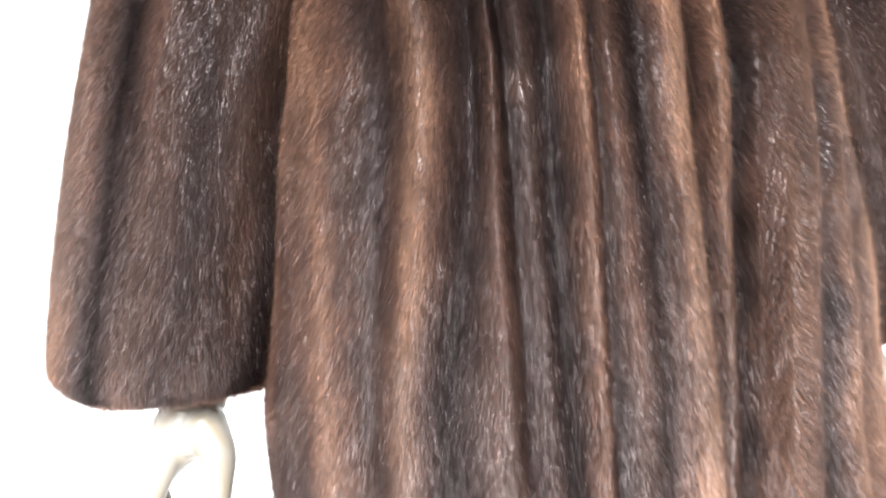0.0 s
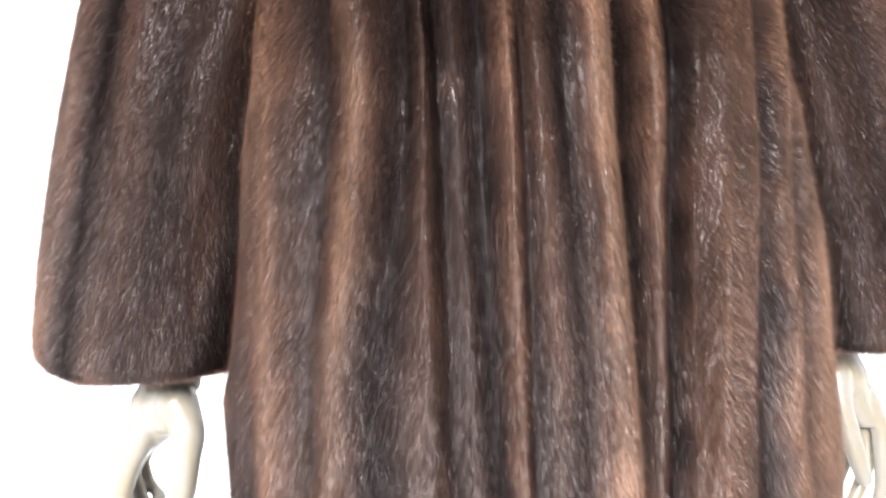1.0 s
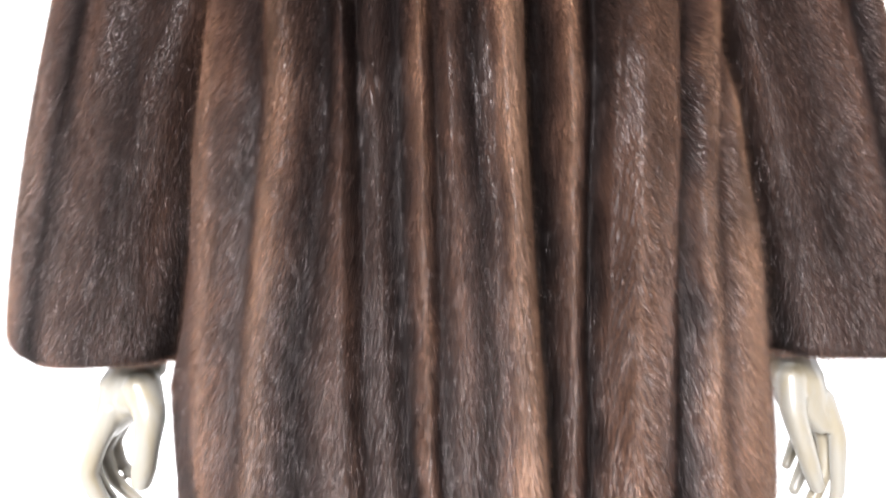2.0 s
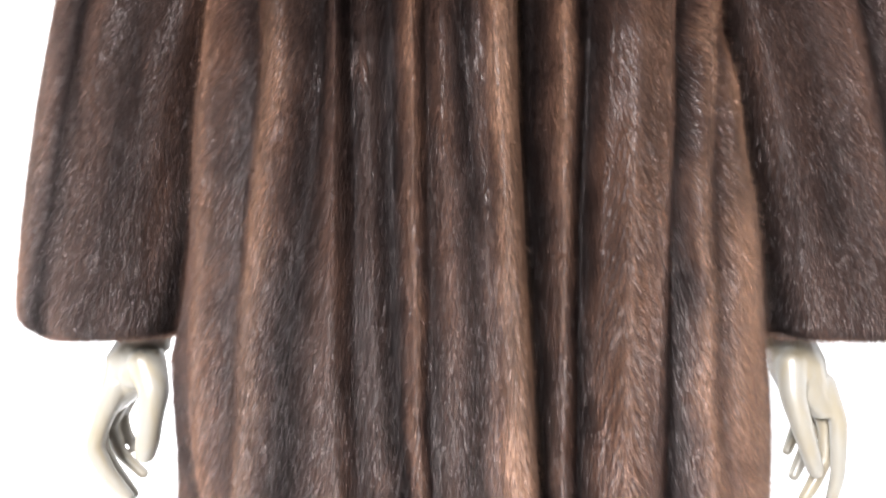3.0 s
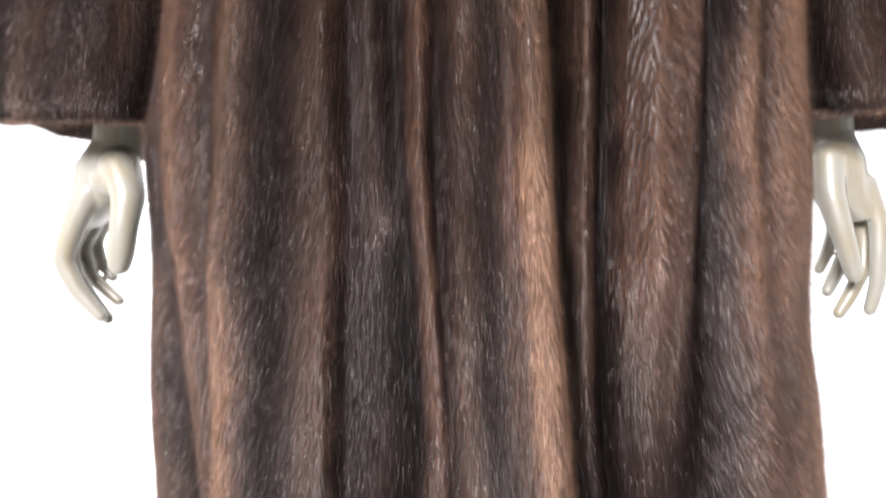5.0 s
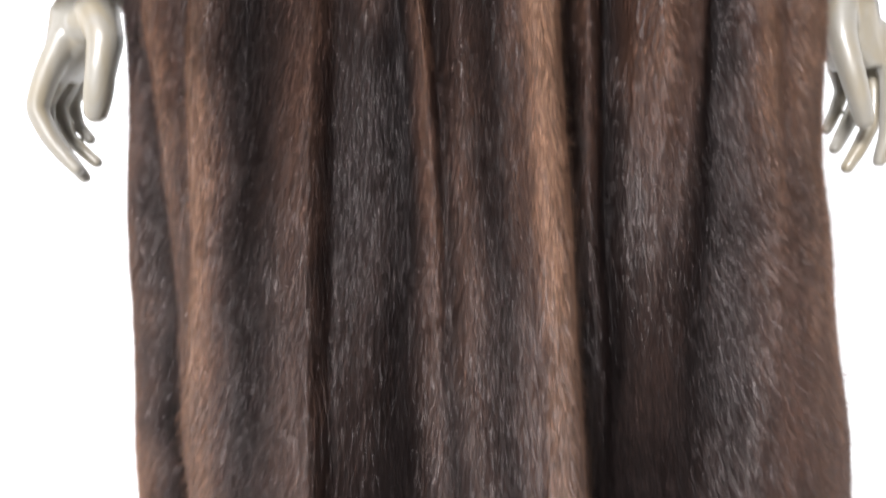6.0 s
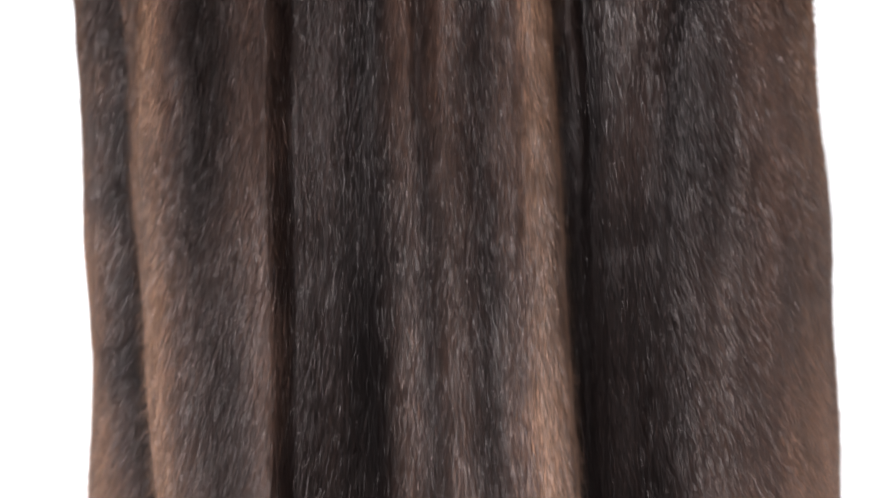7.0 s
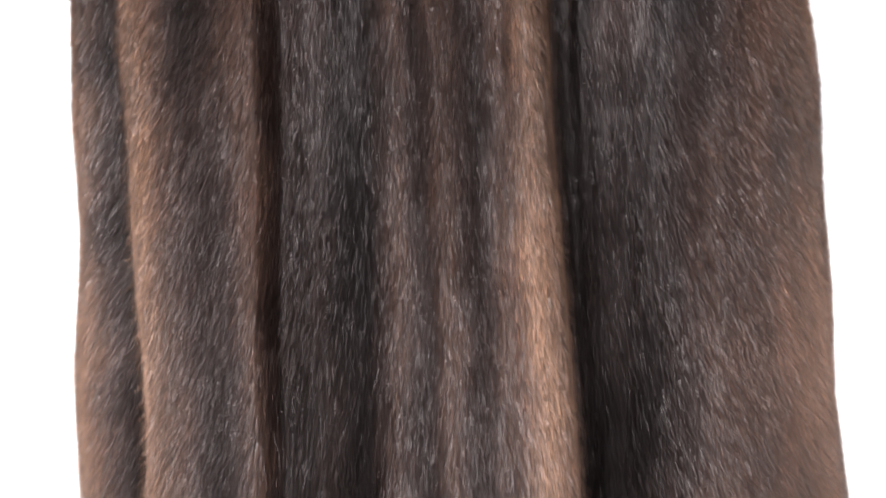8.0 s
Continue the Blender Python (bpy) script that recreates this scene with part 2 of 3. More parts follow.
def coat_base(a, z, inset=0.0):
    """The coat without its folds: a rounded box in plan, wider towards the hem; a runs round it from -180 to 180 degrees, 0 at the front."""
    wl = np.interp(z, [0.2, 0.35, 0.6, 0.8, 1.0, 1.15, 1.3, 1.4, 1.48, 1.56], [0.302, 0.305, 0.301, 0.308, 0.309, 0.288, 0.262, 0.256, 0.225, 0.12])
    wr = np.interp(z, [0.2, 0.45, 0.8, 1.0, 1.15, 1.3, 1.4, 1.48, 1.56], [0.384, 0.363, 0.326, 0.318, 0.310, 0.292, 0.280, 0.235, 0.12])
    df = np.interp(z, [0.2, 0.45, 0.8, 1.1, 1.3, 1.45, 1.56], [0.215, 0.197, 0.187, 0.184, 0.176, 0.145, 0.09])
    w = np.where(a < 0, wl, wr) - 0.007 - inset
    d = np.where(np.abs(a) < np.pi / 2, df, 0.86 * df) - 0.007 - inset
    s, c = np.sin(a), np.cos(a)
    k = 2 / np.where(a < 0, 2.15, 2.5)                                # one side is rounder than the other
    x = w * np.sign(s) * np.abs(s) ** k
    y = -d * np.sign(c) * np.abs(c) ** k
    return np.stack([x, y, np.broadcast_to(z, x.shape)], -1)


def grid_normals(p):
    du, dv = np.gradient(p, axis=1), np.gradient(p, axis=0)
    n = np.cross(du, dv)
    return n / np.maximum(np.linalg.norm(n, axis=-1, keepdims=True), 1e-9)


def sighted(p):
    """Sideways place of a point as the fold lines give it: carried to the plane of the coat's front."""
    return (p[..., 0] - 0.01) * 0.46 / (p[..., 1] + 0.63) + 0.01


def angles(lo, hi, n):
    """Angles round the coat that step evenly over the rounded-box plan."""
    a = np.linspace(lo, hi, 4000)
    p = coat_base(a, np.full_like(a, 0.8))
    s = np.concatenate([[0], np.cumsum(np.linalg.norm(np.diff(p, axis=0), axis=1))])
    return np.interp(np.linspace(0, s[-1], n), s, a)


def front_panel_grid(side):
    """Points of one front of the coat, rows from hem to shoulder."""
    nv = 240
    z = np.linspace(0.2, 1.56, nv)[:, None]
    if side == "left":
        a = angles(-2.0, 0.45, 400)[None, :]
    else:
        a = angles(-0.15, 2.0, 360)[None, :]
    zz = np.broadcast_to(z, (nv, a.shape[1]))
    aa = np.broadcast_to(a, zz.shape)
    p = coat_base(aa, zz)
    base_n = grid_normals(p)
    x = sighted(p)
    h = np.zeros_like(x)
    if side == "right":                                              # this side lies under the other one
        h -= np.interp(zz, [0.4, 0.9], [0.070, 0.050]) * np.exp(-np.clip(x - EDGE(zz), 0, None) / 0.09)
        x = sighted(p + base_n * h[..., None])
    fold = 0.001 * across_folds(x, zz, LEFT_FOLDS if side == "left" else RIGHT_FOLDS, 1)
    h += fold
    wave = 0.0016 * np.sin(zz * 17 + x * 40) + 0.0012 * np.sin(zz * 31 - x * 65 + 1.0)
    h += wave
    if side == "left":
        past = np.clip((x - EDGE(zz) + 0.006) / 0.009, 0, None)      # the front edge rolls inwards
        h -= 0.020 * np.minimum(past, 1.6) ** 2
        keep = past < 1.5
    else:
        keep = x > EDGE(zz) - 0.035
    return p + base_n * h[..., None], base_n, keep, x, zz, np.clip(-fold / 0.024, 0, 1)


def cells(p, keep):
    """Corners, areas and use of the grid's cells."""
    nv, nu = p.shape[:2]
    area = np.linalg.norm(np.cross(p[:-1, 1:] - p[:-1, :-1], p[1:, :-1] - p[:-1, :-1]), axis=-1)
    return area * (keep[:-1, 1:] & keep[:-1, :-1] & keep[1:, :-1] & keep[1:, 1:])


def sample(p, n, base_n, extra, weight, count):
    """Random roots on a grid: place, normal, base normal, downward way, extra values."""
    w = weight.ravel() / weight.sum()
    k = RNG.choice(w.size, count, p=w)
    i, j = np.divmod(k, weight.shape[1])
    fu, fv = RNG.random(count), RNG.random(count)

    def at(g):
        fuu, fvv = (fu[:, None], fv[:, None]) if g.ndim == 3 else (fu, fv)
        return (g[i, j] * (1 - fuu) + g[i, j + 1] * fuu) * (1 - fvv) + (g[i + 1, j] * (1 - fuu) + g[i + 1, j + 1] * fuu) * fvv

    down = p[i, j] - p[i + 1, j]
    return at(p), unit(at(n)), unit(at(base_n)), unit(down), [at(e) for e in extra]


def unit(v):
    return v / np.maximum(np.linalg.norm(v, axis=-1, keepdims=True), 1e-9)


CLUMP = np.random.default_rng(11).random((512, 512, 4))


def strands(root, n, base_n, down, across_m, length, tuft=0.0, sunk=0.0, splay_gain=-0.14):
    """Hairs as fine tapering blades, combed down and drawn into small tufts. Returns verts (N, 3, 3) and how far each hair lies in a parting."""
    c = len(root)
    side = unit(np.cross(base_n, down))
    tilt = np.einsum("ij,ij->i", n, side)
    lean = splay_gain * tilt
    cu, cv = across_m / 0.0042 + 0.25 * RNG.standard_normal(c), root[:, 2] / 0.015 + 0.25 * RNG.standard_normal(c)
    cv = cv + 0.5 * (np.floor(cu) % 2)
    cell = CLUMP[np.floor(cu).astype(int) % 512, np.floor(cv).astype(int) % 512]
    middle = np.floor(cu) + 0.5 - cu
    slow = 0.04 * np.sin(root[:, 2] * 23 + across_m * 31) + 0.03 * np.sin(root[:, 2] * 51 - across_m * 77)
    turn = lean + slow + 0.14 * (cell[:, 0] - 0.5) + 0.13 * middle + 0.10 * RNG.standard_normal(c)
    slant = across_m + 0.38 * np.sign(tuft) * root[:, 2] + 0.0012 * np.sin(root[:, 2] * 190 + across_m * 240)
    bu, bv = slant / 0.0062 + 0.05 * RNG.standard_normal(c), root[:, 2] / 0.034 + 0.5 * (np.floor(slant / 0.0062) % 2)
    big = CLUMP[np.floor(bu).astype(int) % 512, np.floor(bv + 0.2 * RNG.standard_normal(c)).astype(int) % 512]
    turn = turn + np.abs(tuft) * (1.3 * (np.floor(bu) + 0.5 - bu) + 0.4 * (big[:, 0] - 0.5)) + 0.55 * tuft
    lift = np.abs(tuft) * (0.14 + 0.5 * (big[:, 1] - 0.35)) + 0.42 + 0.13 * (cell[:, 1] - 0.5) + 0.10 * RNG.standard_normal(c)
    ln = length * (0.75 + 0.35 * cell[:, 2] + 0.16 * RNG.standard_normal(c)).clip(0.45, 1.5)
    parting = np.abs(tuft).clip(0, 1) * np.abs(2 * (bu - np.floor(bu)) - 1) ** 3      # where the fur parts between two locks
    ln = ln * (1 + 0.35 * np.abs(tuft).clip(0, 1)) * (1 - 0.6 * parting)
    stray = RNG.random(c) < 0.10
    lift, ln = lift + 0.7 * stray * RNG.random(c) + 0.15 * stray, ln * (1 + 0.45 * stray)
    lift = lift * (1 - 0.75 * sunk)                                     # fur is pressed flat inside the folds
    way = unit(down + side * turn[:, None])
    along = unit(way - n * np.einsum("ij,ij->i", way, n)[:, None])
    rise = unit(0.35 * n + 0.65 * base_n)
    tip = root + (along * np.cos(lift)[:, None] + rise * np.sin(lift)[:, None]) * ln[:, None]
    roll = 0.5 * RNG.standard_normal(c)
    flat = unit(np.cross(along, n))
    wide = flat * np.cos(roll)[:, None] + n * np.sin(roll)[:, None]
    half = (0.00017 * (0.7 + 0.6 * RNG.random(c)))[:, None]
    return np.stack([root - wide * half, root + wide * half, tip], 1), parting


def pelt_mesh(name, skin_v, skin_f, skin_u, hair, hair_u, hair_r, parent):
    """One strip of fur: its skin and all its hairs in one mesh."""
    nh, ns = len(hair), len(skin_v)
    co = np.concatenate([skin_v, hair.reshape(-1, 3)]) if nh else skin_v
    tris = ns + np.arange(3 * nh)
    loops = np.concatenate([skin_f.ravel(), tris]).astype(np.int32)
    starts = np.concatenate([4 * np.arange(len(skin_f)), 4 * len(skin_f) + 3 * np.arange(nh)]).astype(np.int32)
    me = bpy.data.meshes.new(name)
    me.vertices.add(len(co))
    me.vertices.foreach_set("co", co.astype(np.float32).ravel())
    me.loops.add(len(loops))
    me.loops.foreach_set("vertex_index", loops)
    me.polygons.add(len(starts))
    me.polygons.foreach_set("loop_start", starts)
    smooth = np.zeros(len(starts), dtype=bool)
    smooth[:len(skin_f)] = True
    me.polygons.foreach_set("use_smooth", smooth)
    me.update(calc_edges=True)
    u = np.concatenate([skin_u, np.repeat(hair_u, 3)])
    v = np.concatenate([np.zeros(ns), np.tile([0, 0, 1.0], nh)])
    layer = me.uv_layers.new(name="pelt")
    layer.data.foreach_set("uv", np.stack([u[loops], v[loops]], -1).astype(np.float32).ravel())
    tone = me.attributes.new("strand", "FLOAT", "POINT")
    tone.data.foreach_set("value", np.concatenate([np.full(ns, 0.3), np.repeat(hair_r, 3)]).astype(np.float32))
    me.materials.append(FUR)
    ob = new(name, me)
    ob.parent = parent
    return ob


def pelt_tone(across, dark=0.8, seam=0.7):
    """How dark a plain pelt is across its width: brown at the seams, dark in the middle."""
    return 2 * dark * (0.5 - (0.5 - np.minimum(across, 1 - across)) * seam)


def furred(p, base_n, keep, number, dark, n_pelts, parent, count, length, front=None, tuft=None, sunk=None, name="pelt_strip"):
    """Covers a grid with pelts. number and dark give each grid point's pelt and how dark its fur is."""
    tuft = np.zeros(number.shape) if tuft is None else tuft
    sunk = np.zeros(number.shape) if sunk is None else sunk
    n = grid_normals(p)
    flip = np.sign(np.einsum("ijk,ijk->ij", n, base_n))[..., None]
    n = n * np.where(flip == 0, 1, flip)
    run = np.concatenate([np.zeros((p.shape[0], 1)), np.cumsum(np.linalg.norm(np.diff(p, axis=1), axis=-1), axis=1)], 1)
    weight = cells(p, keep)
    used = weight > 0
    dens = weight if front is None else weight * front[:-1, :-1]
    root, rn, rb, down, (ru, rnum, rdark, rt, rs) = sample(p, n, base_n, [run, number.astype(float), dark, tuft, sunk], dens, count)
    rdark = np.clip(rdark + 0.07 * RNG.standard_normal(count), 0, 1)
    hair, parting = strands(root, rn, rb, down, ru, length, rt, rs)
    # tone lowered in partings: shade between locks put into hair colour
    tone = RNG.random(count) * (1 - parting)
    nu = p.shape[1]
    ii, jj = np.nonzero(used)
    quad = np.stack([ii * nu + jj, ii * nu + jj + 1, (ii + 1) * nu + jj + 1, (ii + 1) * nu + jj], 1)
    qnum = number[ii, jj]
    hnum = np.round(rnum).astype(int)
    flat, ua = p.reshape(-1, 3), dark.ravel()
    for k in range(n_pelts):
        f = quad[qnum == k]
        if len(f) == 0:
            continue
        ids, inv = np.unique(f, return_inverse=True)
        h = hnum == k
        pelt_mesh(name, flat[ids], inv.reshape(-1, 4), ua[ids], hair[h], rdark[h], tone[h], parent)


def lining(name, p, keep, base_n, depth, parent):
    """The coat's inner skin, a little inside the fur side."""
    q = p - base_n * depth
    nu = p.shape[1]
    step_v, step_u = 3, 3
    k = keep[::step_v, ::step_u]
    q = q[::step_v, ::step_u]
    nu = q.shape[1]
    ii, jj = np.nonzero(k[:-1, :-1] & k[1:, :-1] & k[:-1, 1:] & k[1:, 1:])
    quad = np.stack([ii * nu + jj, ii * nu + jj + 1, (ii + 1) * nu + jj + 1, (ii + 1) * nu + jj], 1)
    return mesh_object(name, q.reshape(-1, 3).tolist(), quad.tolist(), LINING, parent)


# ---- the fur coat: parts ----
coat = tagged(new("fur_coat"), "long dark brown mink fur coat hanging closed on an ivory mannequin", "coat")


PALE_SPOTS = [(-0.072, 1.275, 0.009, 1.1), (0.001, 1.226, 0.007, 0.2), (0.000, 1.262, 0.005, 0.2), (-0.060, 0.915, 0.010, 0.3)]     # small paler spots, the first a swirl of fur, the rest painted sheen: place, size, spin


def front(side, name, seams, count):
    p, base_n, keep, x, zz, sunk = front_panel_grid(side)
    panel = lining(name, p, keep, base_n, 0.006, coat)
    number = np.clip(sum((x > f(zz)).astype(int) for f in seams) - 1, 0, len(seams) - 2)
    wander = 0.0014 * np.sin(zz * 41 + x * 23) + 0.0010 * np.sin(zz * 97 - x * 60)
    # stripe tone that also carries the painted shade of folds and gap
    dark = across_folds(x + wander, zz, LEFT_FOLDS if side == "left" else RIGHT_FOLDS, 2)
    seen = np.clip((0.25 - p[..., 1]) / 0.3, 0.15, 1.0) * np.where(zz > 1.42, 0.3, 1.0) * np.where(np.abs(p[..., 0]) < 0.31, 1.0, 0.8)
    if side == "left":
        tuft = 0.4 * np.clip((x - EDGE(zz) + 0.012) / 0.010, 0, 1)
        for sx, sz, r, spin in PALE_SPOTS:
            near = np.exp(-(((x - sx) / r) ** 2 + ((zz - sz) / (1.5 * r)) ** 2))
            tuft += spin * near * np.sign(x - sx)
            dark = dark + (0.35 - dark) * 0.8 * near
    else:
        c = R_RIDGE(zz) - 0.002
        tuft = np.clip((x - c) / 0.006, -1, 1) * np.exp(-((x - c) / np.where(x < c, 0.026, 0.014)) ** 2) * np.clip((zz - 0.80) / 0.16, 0, 1) * np.clip((1.26 - zz) / 0.10, 0, 1)
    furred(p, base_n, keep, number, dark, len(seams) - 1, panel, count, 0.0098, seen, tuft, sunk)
    return panel


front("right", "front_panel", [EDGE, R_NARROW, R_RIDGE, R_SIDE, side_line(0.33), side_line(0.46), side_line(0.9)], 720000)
front("left", "front_panel", [side_line(-0.9), side_line(-0.36), L_CREASE, L_RIDGE, L_SEAM, L_NARROW, EDGE, side_line(0.2)], 1000000)


def coat_back():
    nv = 120
    z = np.linspace(0.2, 1.56, nv)[:, None]
    a = np.linspace(1.9, 2 * np.pi - 1.9, 160)[None, :]
    aa = np.broadcast_to(a, (nv, a.shape[1]))
    zz = np.broadcast_to(z, aa.shape)
    p = coat_base(np.where(aa > np.pi, aa - 2 * np.pi, aa), zz)
    base_n = grid_normals(p)
    if base_n[nv // 2, 80, 1] < 0:
        base_n = -base_n
    p = p + base_n * (0.006 * np.sin(aa * 14))[..., None]
    keep = np.ones(aa.shape, bool)
    panel = lining("back_panel", p, keep, base_n, 0.006, coat)
    run = (aa - 1.9) / (2 * np.pi - 3.8) * 8
    number = np.clip(np.floor(run), 0, 7).astype(int)
    furred(p, base_n, keep, number, pelt_tone(run - number), 8, panel, 40000, 0.018)


coat_back()


def sleeve(side, count):
    """A wide straight sleeve: fur outside, lining inside, the fur turned in round the cuff."""
    nv, nu = 150, 300
    v = np.linspace(0, 1, nv)[:, None]
    a = np.linspace(-np.pi, np.pi, nu)[None, :]
    if side < 0:
        hem, x0, x1, r0, r1 = 1.022, -0.397, -0.274, 0.111, 0.133
    else:
        hem, x0, x1, r0, r1 = 1.014, 0.416, 0.304, 0.110, 0.117
    z = hem + v * 0.50 + 0 * a
    t = (z - hem) / 0.50
    bow = 0.006 * np.sin(np.pi * t)
    cx = x0 + (x1 - x0) * t ** 1.15 + side * bow
    cy = 0.032 - 0.01 * t
    rx, ry = r0 + (r1 - r0) * t, 0.088 - 0.010 * t
    s, c = np.sin(a), np.cos(a)
    x = cx + rx * np.sign(s) * np.abs(s) ** 0.97
    y = cy - ry * np.sign(c) * np.abs(c) ** 0.97
    z = z + (0.018 * np.maximum(0, side * s) ** 5) * (1 - t) ** 4
    p = np.stack([x, y, z], -1)
    base_n = unit(np.stack([s + 0 * z, -c + 0 * z, 0 * z], -1))
    out = side * s + 0 * z                                            # -1 towards the coat, 1 on the outer side
    h = np.interp(out, [-1, -0.72, -0.42, -0.1, 0.25, 0.55, 0.8, 1.0], [-0.004, -0.006, 0.007, 0.000, 0.004, -0.008, 0.005, 0.004]) * np.where(c + 0 * z > 0, 1.0, 0.3)
    h = h + 0.003 * np.sin(9 * a - 3 * t + 1.0) - 0.010 * np.exp(-t / 0.012)
    for _ in range(6):
        h[:, 1:-1] = 0.25 * h[:, :-2] + 0.5 * h[:, 1:-1] + 0.25 * h[:, 2:]
    p = p + base_n * h[..., None]
    keep = np.ones(h.shape, bool)
    inner = lining("sleeve", p, keep, base_n, 0.007, coat)
    run = (a + np.pi) / (2 * np.pi) * 6 + (0.583 if side < 0 else 0.417) + 0 * z
    number = np.floor(run).astype(int)
    seen = np.where(c + 0 * z > -0.25, 1.0, 0.3)
    # sleeve stripes, with shade on the coat side and a sheen band painted in
    dark = np.interp(out + 0.05 * np.sin(6 * t), [-1, -0.7, -0.5, -0.1, 0.25, 0.55, 0.78, 1.0], [0.97, 0.97, 0.58, 0.72, 0.40, 0.98, 0.32, 0.10])
    furred(p, base_n, keep, number, dark, 7, inner, count, 0.0098, seen)
    # cuff: a rolled fur edge round the opening
    ring_a = np.linspace(-np.pi, np.pi, 220)[None, :]
    roll = np.linspace(0, np.pi, 9)[:, None]
    ss, cc = np.sin(ring_a), np.cos(ring_a)
    inset = 0.012 + 0.006 * (1 - np.cos(roll))
    px = x0 + (r0 - inset) * np.sign(ss) * np.abs(ss) ** 0.97
    py = 0.032 - (0.088 - inset) * np.sign(cc) * np.abs(cc) ** 0.97
    pz = hem + 0.018 * np.maximum(0, side * ss) ** 5 - 0.006 * np.sin(roll) + 0.012 * np.clip(roll / np.pi - 0.5, 0, 1)
    q = np.stack([px, py, pz], -1)[::-1]
    bn = unit(np.stack([ss * np.cos(roll), -cc * np.cos(roll), -np.sin(roll) + 0 * ss], -1))[::-1]
    ring_run = (ring_a + np.pi) / (2 * np.pi) + 0 * pz
    furred(q, bn, np.ones(q.shape[:2], bool), np.zeros(q.shape[:2], int), 0.3 + 0 * ring_run, 1, inner, 16000, 0.007, name="cuff_edge")


sleeve(-1, 300000)
sleeve(1, 300000)


# ---- the mannequin ----
def ball(bm, at, r):
    bmesh.ops.create_uvsphere(bm, u_segments=16, v_segments=10, radius=r, matrix=Matrix.Translation(at))


def tube(bm, stations):
    """A limb: rings of varying radius along a line of stations (x, y, z, rx, ry), closed at both ends."""
    rings, n = [], 18
    pts = [Vector(s[:3]) for s in stations]
    for k, s in enumerate(stations):
        way = (pts[min(k + 1, len(pts) - 1)] - pts[max(k - 1, 0)]).normalized()
        u = way.cross(Vector((0, 1, 0)))
        u = u.normalized() if u.length > 1e-4 else Vector((1, 0, 0))
        w = way.cross(u).normalized()
        rings.append([bm.verts.new(pts[k] + u * (s[3] * math.cos(b)) + w * (s[-1] * math.sin(b))) for b in [2 * math.pi * i / n for i in range(n)]])
    for r0, r1 in zip(rings, rings[1:]):
        for i in range(n):
            bm.faces.new((r0[i], r0[(i + 1) % n], r1[(i + 1) % n], r1[i]))
    bm.faces.new(rings[0][::-1])
    bm.faces.new(rings[-1])


def finger(bm, knots):
    """A finger: a smooth row of shrinking balls and tube through its joints (x, y, z, r)."""
    k = np.array(knots)
    t = np.linspace(0, len(k) - 1, 4 * len(k))
    smooth = np.stack([np.interp(t, np.arange(len(k)), k[:, c]) for c in range(4)], 1)
    smooth[1:-1] = 0.25 * smooth[:-2] + 0.5 * smooth[1:-1] + 0.25 * smooth[2:]
    tube(bm, [(*row, row[3]) for row in smooth])
    ball(bm, smooth[-1][:3], smooth[-1][3])
    ball(bm, smooth[0][:3], smooth[0][3])


def limb_mesh(build, voxel):
    """Melts the pieces of a cast limb into one smooth skin."""
    bm = bmesh.new()
    build(bm)
    bmesh.ops.recalc_face_normals(bm, faces=bm.faces)
    me = bpy.data.meshes.new("cast")
    bm.to_mesh(me)
    bm.free()
    ob = new("cast", me)
    mod = ob.modifiers.new("melt", "REMESH")
    mod.mode, mod.voxel_size = "VOXEL", voxel
    soft = ob.modifiers.new("soften", "SMOOTH")
    soft.factor, soft.iterations = 0.5, 5
    out = bpy.data.meshes.new_from_object(ob.evaluated_get(bpy.context.evaluated_depsgraph_get()))
    bpy.data.objects.remove(ob)
    return out


def west_arm(bm):
    tube(bm, [(-0.22, 0.03, 1.46, 0.045, 0.045), (-0.34, 0.05, 1.22, 0.036, 0.036), (-0.378, 0.058, 1.06, 0.031, 0.028), (-0.388, 0.054, 0.990, 0.030, 0.024)])
    tube(bm, [(-0.392, 0.052, 1.000, 0.025, 0.022), (-0.398, 0.048, 0.970, 0.036, 0.026), (-0.416, 0.056, 0.944, 0.024, 0.030), (-0.434, 0.064, 0.918, 0.013, 0.034)])
    ball(bm, (-0.390, 0.042, 0.964), 0.024)
    ball(bm, (-0.411, 0.050, 0.962), 0.022)
    finger(bm, [(-0.412, 0.036, 0.950, 0.0146), (-0.430, 0.030, 0.910, 0.0120), (-0.440, 0.027, 0.876, 0.0108), (-0.424, 0.028, 0.842, 0.0093), (-0.401, 0.030, 0.814, 0.0071)])
    finger(bm, [(-0.424, 0.055, 0.935, 0.0120), (-0.450, 0.055, 0.890, 0.0099), (-0.448, 0.055, 0.862, 0.0090), (-0.428, 0.055, 0.832, 0.0077), (-0.409, 0.055, 0.807, 0.0065)])
    finger(bm, [(-0.426, 0.075, 0.930, 0.0112), (-0.450, 0.077, 0.888, 0.0090), (-0.438, 0.076, 0.852, 0.0077), (-0.407, 0.075, 0.825, 0.0065)])
    finger(bm, [(-0.424, 0.090, 0.930, 0.0099), (-0.444, 0.094, 0.895, 0.0077), (-0.438, 0.092, 0.870, 0.0073), (-0.422, 0.090, 0.852, 0.0060)])
    finger(bm, [(-0.376, 0.036, 0.976, 0.0220), (-0.360, 0.022, 0.945, 0.0175), (-0.3625, 0.016, 0.915, 0.0145), (-0.367, 0.016, 0.886, 0.0138), (-0.371, 0.018, 0.872, 0.0120)])


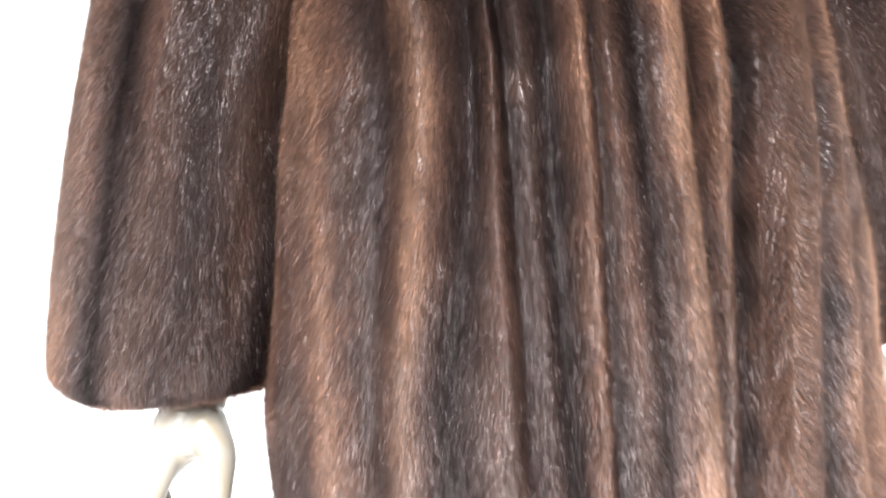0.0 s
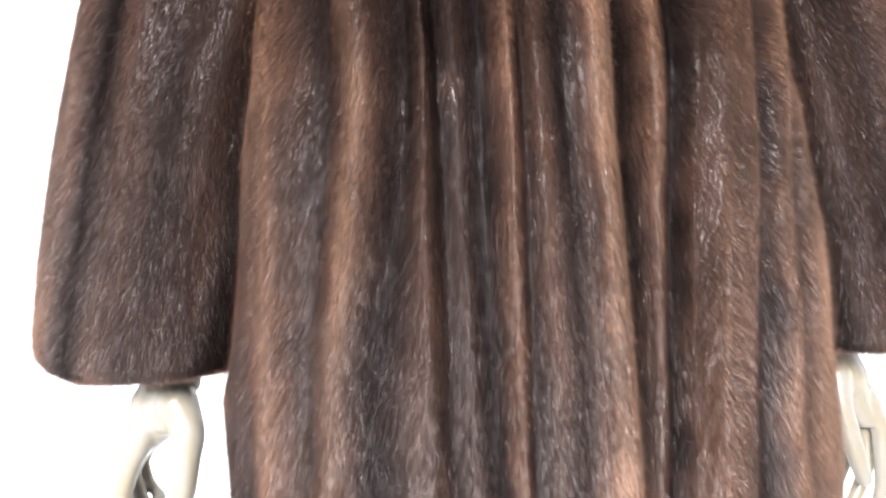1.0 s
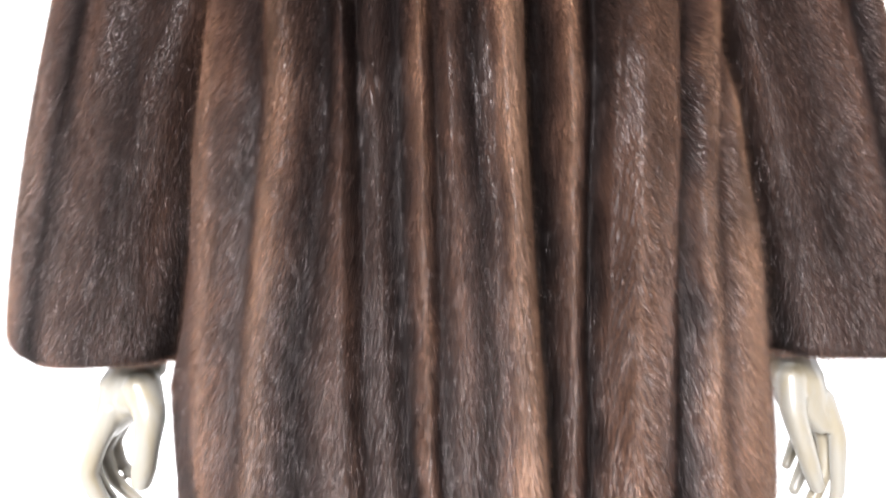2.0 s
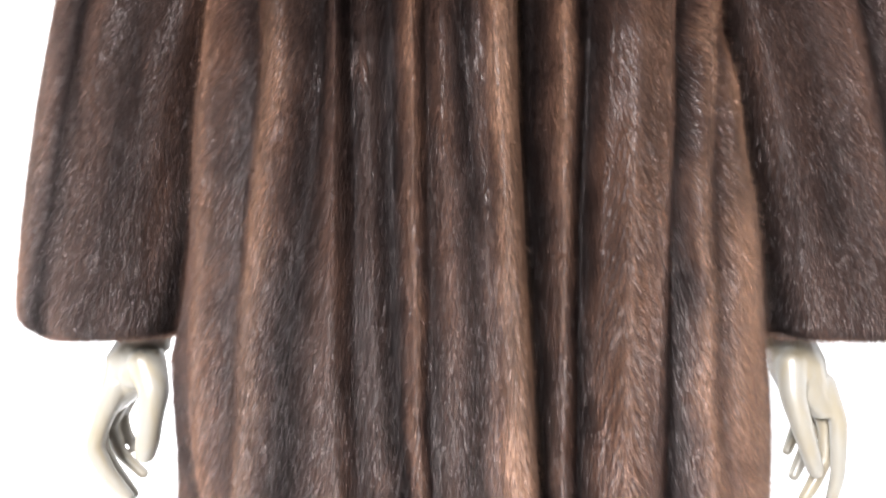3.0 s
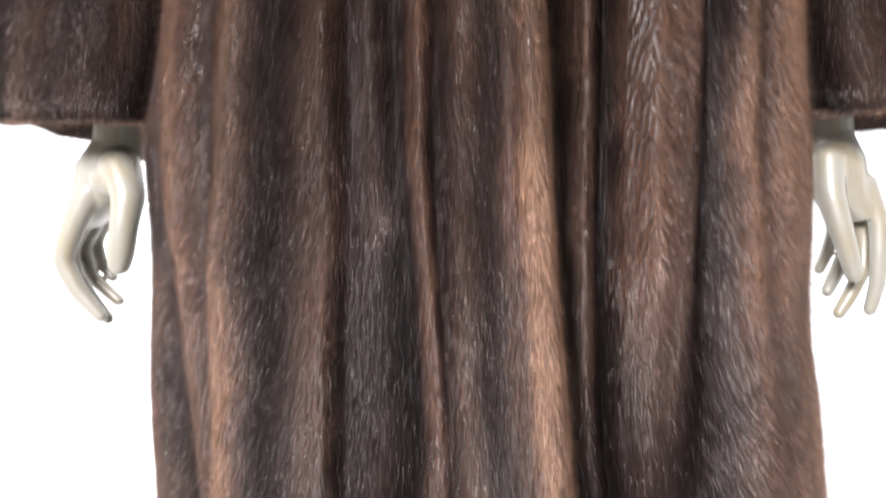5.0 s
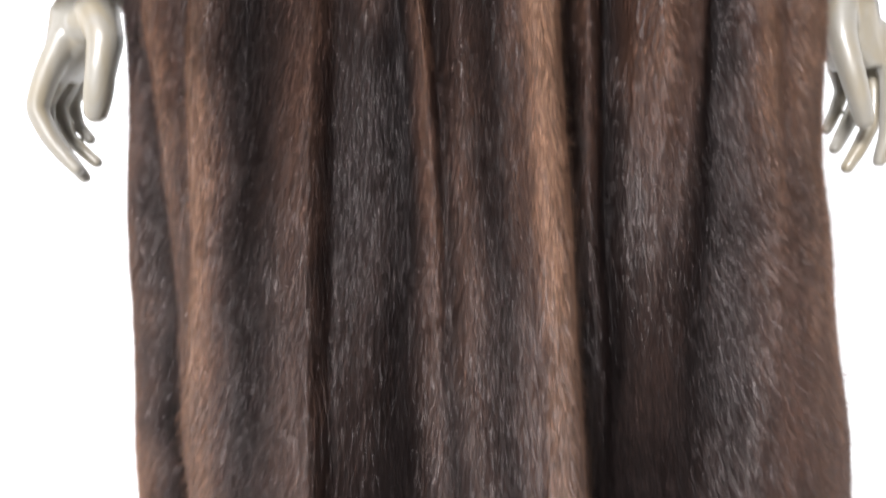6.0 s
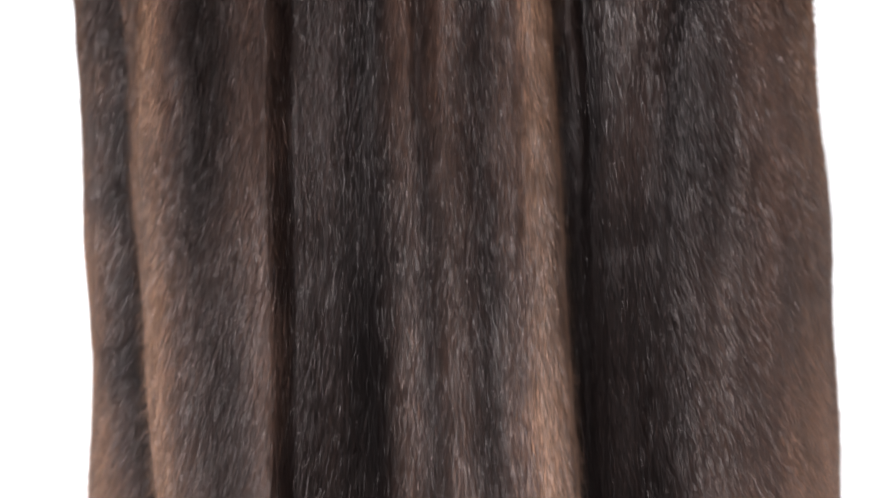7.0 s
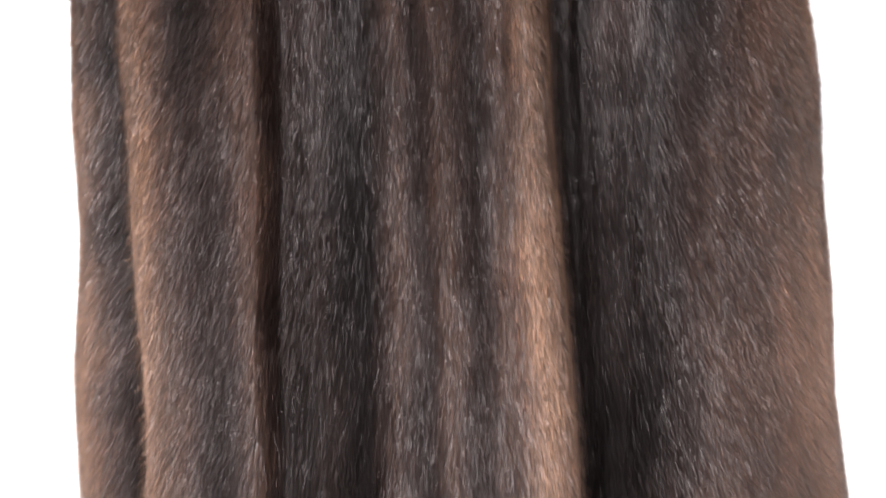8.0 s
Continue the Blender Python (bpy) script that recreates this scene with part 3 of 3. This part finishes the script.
def east_arm(bm):
    tube(bm, [(0.24, 0.03, 1.46, 0.045, 0.045), (0.345, 0.05, 1.22, 0.036, 0.036), (0.378, 0.058, 1.06, 0.031, 0.028), (0.384, 0.054, 0.985, 0.030, 0.024)])
    tube(bm, [(0.384, 0.052, 0.998, 0.025, 0.022), (0.391, 0.048, 0.965, 0.031, 0.026), (0.402, 0.056, 0.938, 0.025, 0.032), (0.414, 0.062, 0.915, 0.016, 0.036)])
    ball(bm, (0.392, 0.042, 0.958), 0.021)
    finger(bm, [(0.419, 0.042, 0.945, 0.0114), (0.429, 0.033, 0.905, 0.0095), (0.4275, 0.030, 0.875, 0.0087), (0.426, 0.029, 0.842, 0.0074), (0.420, 0.031, 0.814, 0.0062)])
    finger(bm, [(0.414, 0.060, 0.930, 0.0110), (0.428, 0.055, 0.890, 0.0090), (0.424, 0.050, 0.856, 0.0082), (0.409, 0.046, 0.828, 0.0073), (0.397, 0.045, 0.809, 0.0064)])
    finger(bm, [(0.416, 0.078, 0.925, 0.0103), (0.428, 0.078, 0.888, 0.0085), (0.412, 0.070, 0.858, 0.0078), (0.394, 0.062, 0.830, 0.0062)])
    finger(bm, [(0.411, 0.095, 0.925, 0.0090), (0.420, 0.097, 0.898, 0.0073), (0.410, 0.090, 0.874, 0.0069), (0.396, 0.082, 0.852, 0.0055)])
    finger(bm, [(0.379, 0.036, 0.970, 0.0168), (0.375, 0.024, 0.935, 0.0137), (0.382, 0.017, 0.900, 0.0113), (0.391, 0.016, 0.868, 0.0098), (0.396, 0.018, 0.853, 0.0086)])


def trunk(bm):
    tube(bm, [(0, 0.02, 1.62, 0.05, 0.05), (0, 0.02, 1.54, 0.055, 0.055), (0, 0.02, 1.47, 0.17, 0.08), (0, 0.0, 1.32, 0.16, 0.11), (0, 0.01, 1.12, 0.125, 0.09), (0, 0.02, 0.93, 0.17, 0.11), (0, 0.02, 0.84, 0.15, 0.10)])
    for s in (-1, 1):
        tube(bm, [(s * 0.085, 0.02, 0.90, 0.085, 0.09), (s * 0.085, 0.02, 0.52, 0.055, 0.06), (s * 0.08, 0.03, 0.36, 0.052, 0.058), (s * 0.08, 0.03, 0.10, 0.034, 0.04), (s * 0.08, 0.0, 0.03, 0.038, 0.07), (s * 0.08, -0.01, 0.007, 0.04, 0.10)])


def mannequin():
    bm = bmesh.new()
    for build, voxel in ((west_arm, 0.0022), (east_arm, 0.0022), (trunk, 0.010)):
        me = limb_mesh(build, voxel)
        bm.from_mesh(me)
        bpy.data.meshes.remove(me)
    for f in bm.faces:
        f.smooth = True
    me = bpy.data.meshes.new("mannequin")
    bm.to_mesh(me)
    bm.free()
    me.materials.append(IVORY)
    return tagged(new("mannequin", me), "glossy ivory headless mannequin with slender curled fingers", "mannequin")


mannequin()
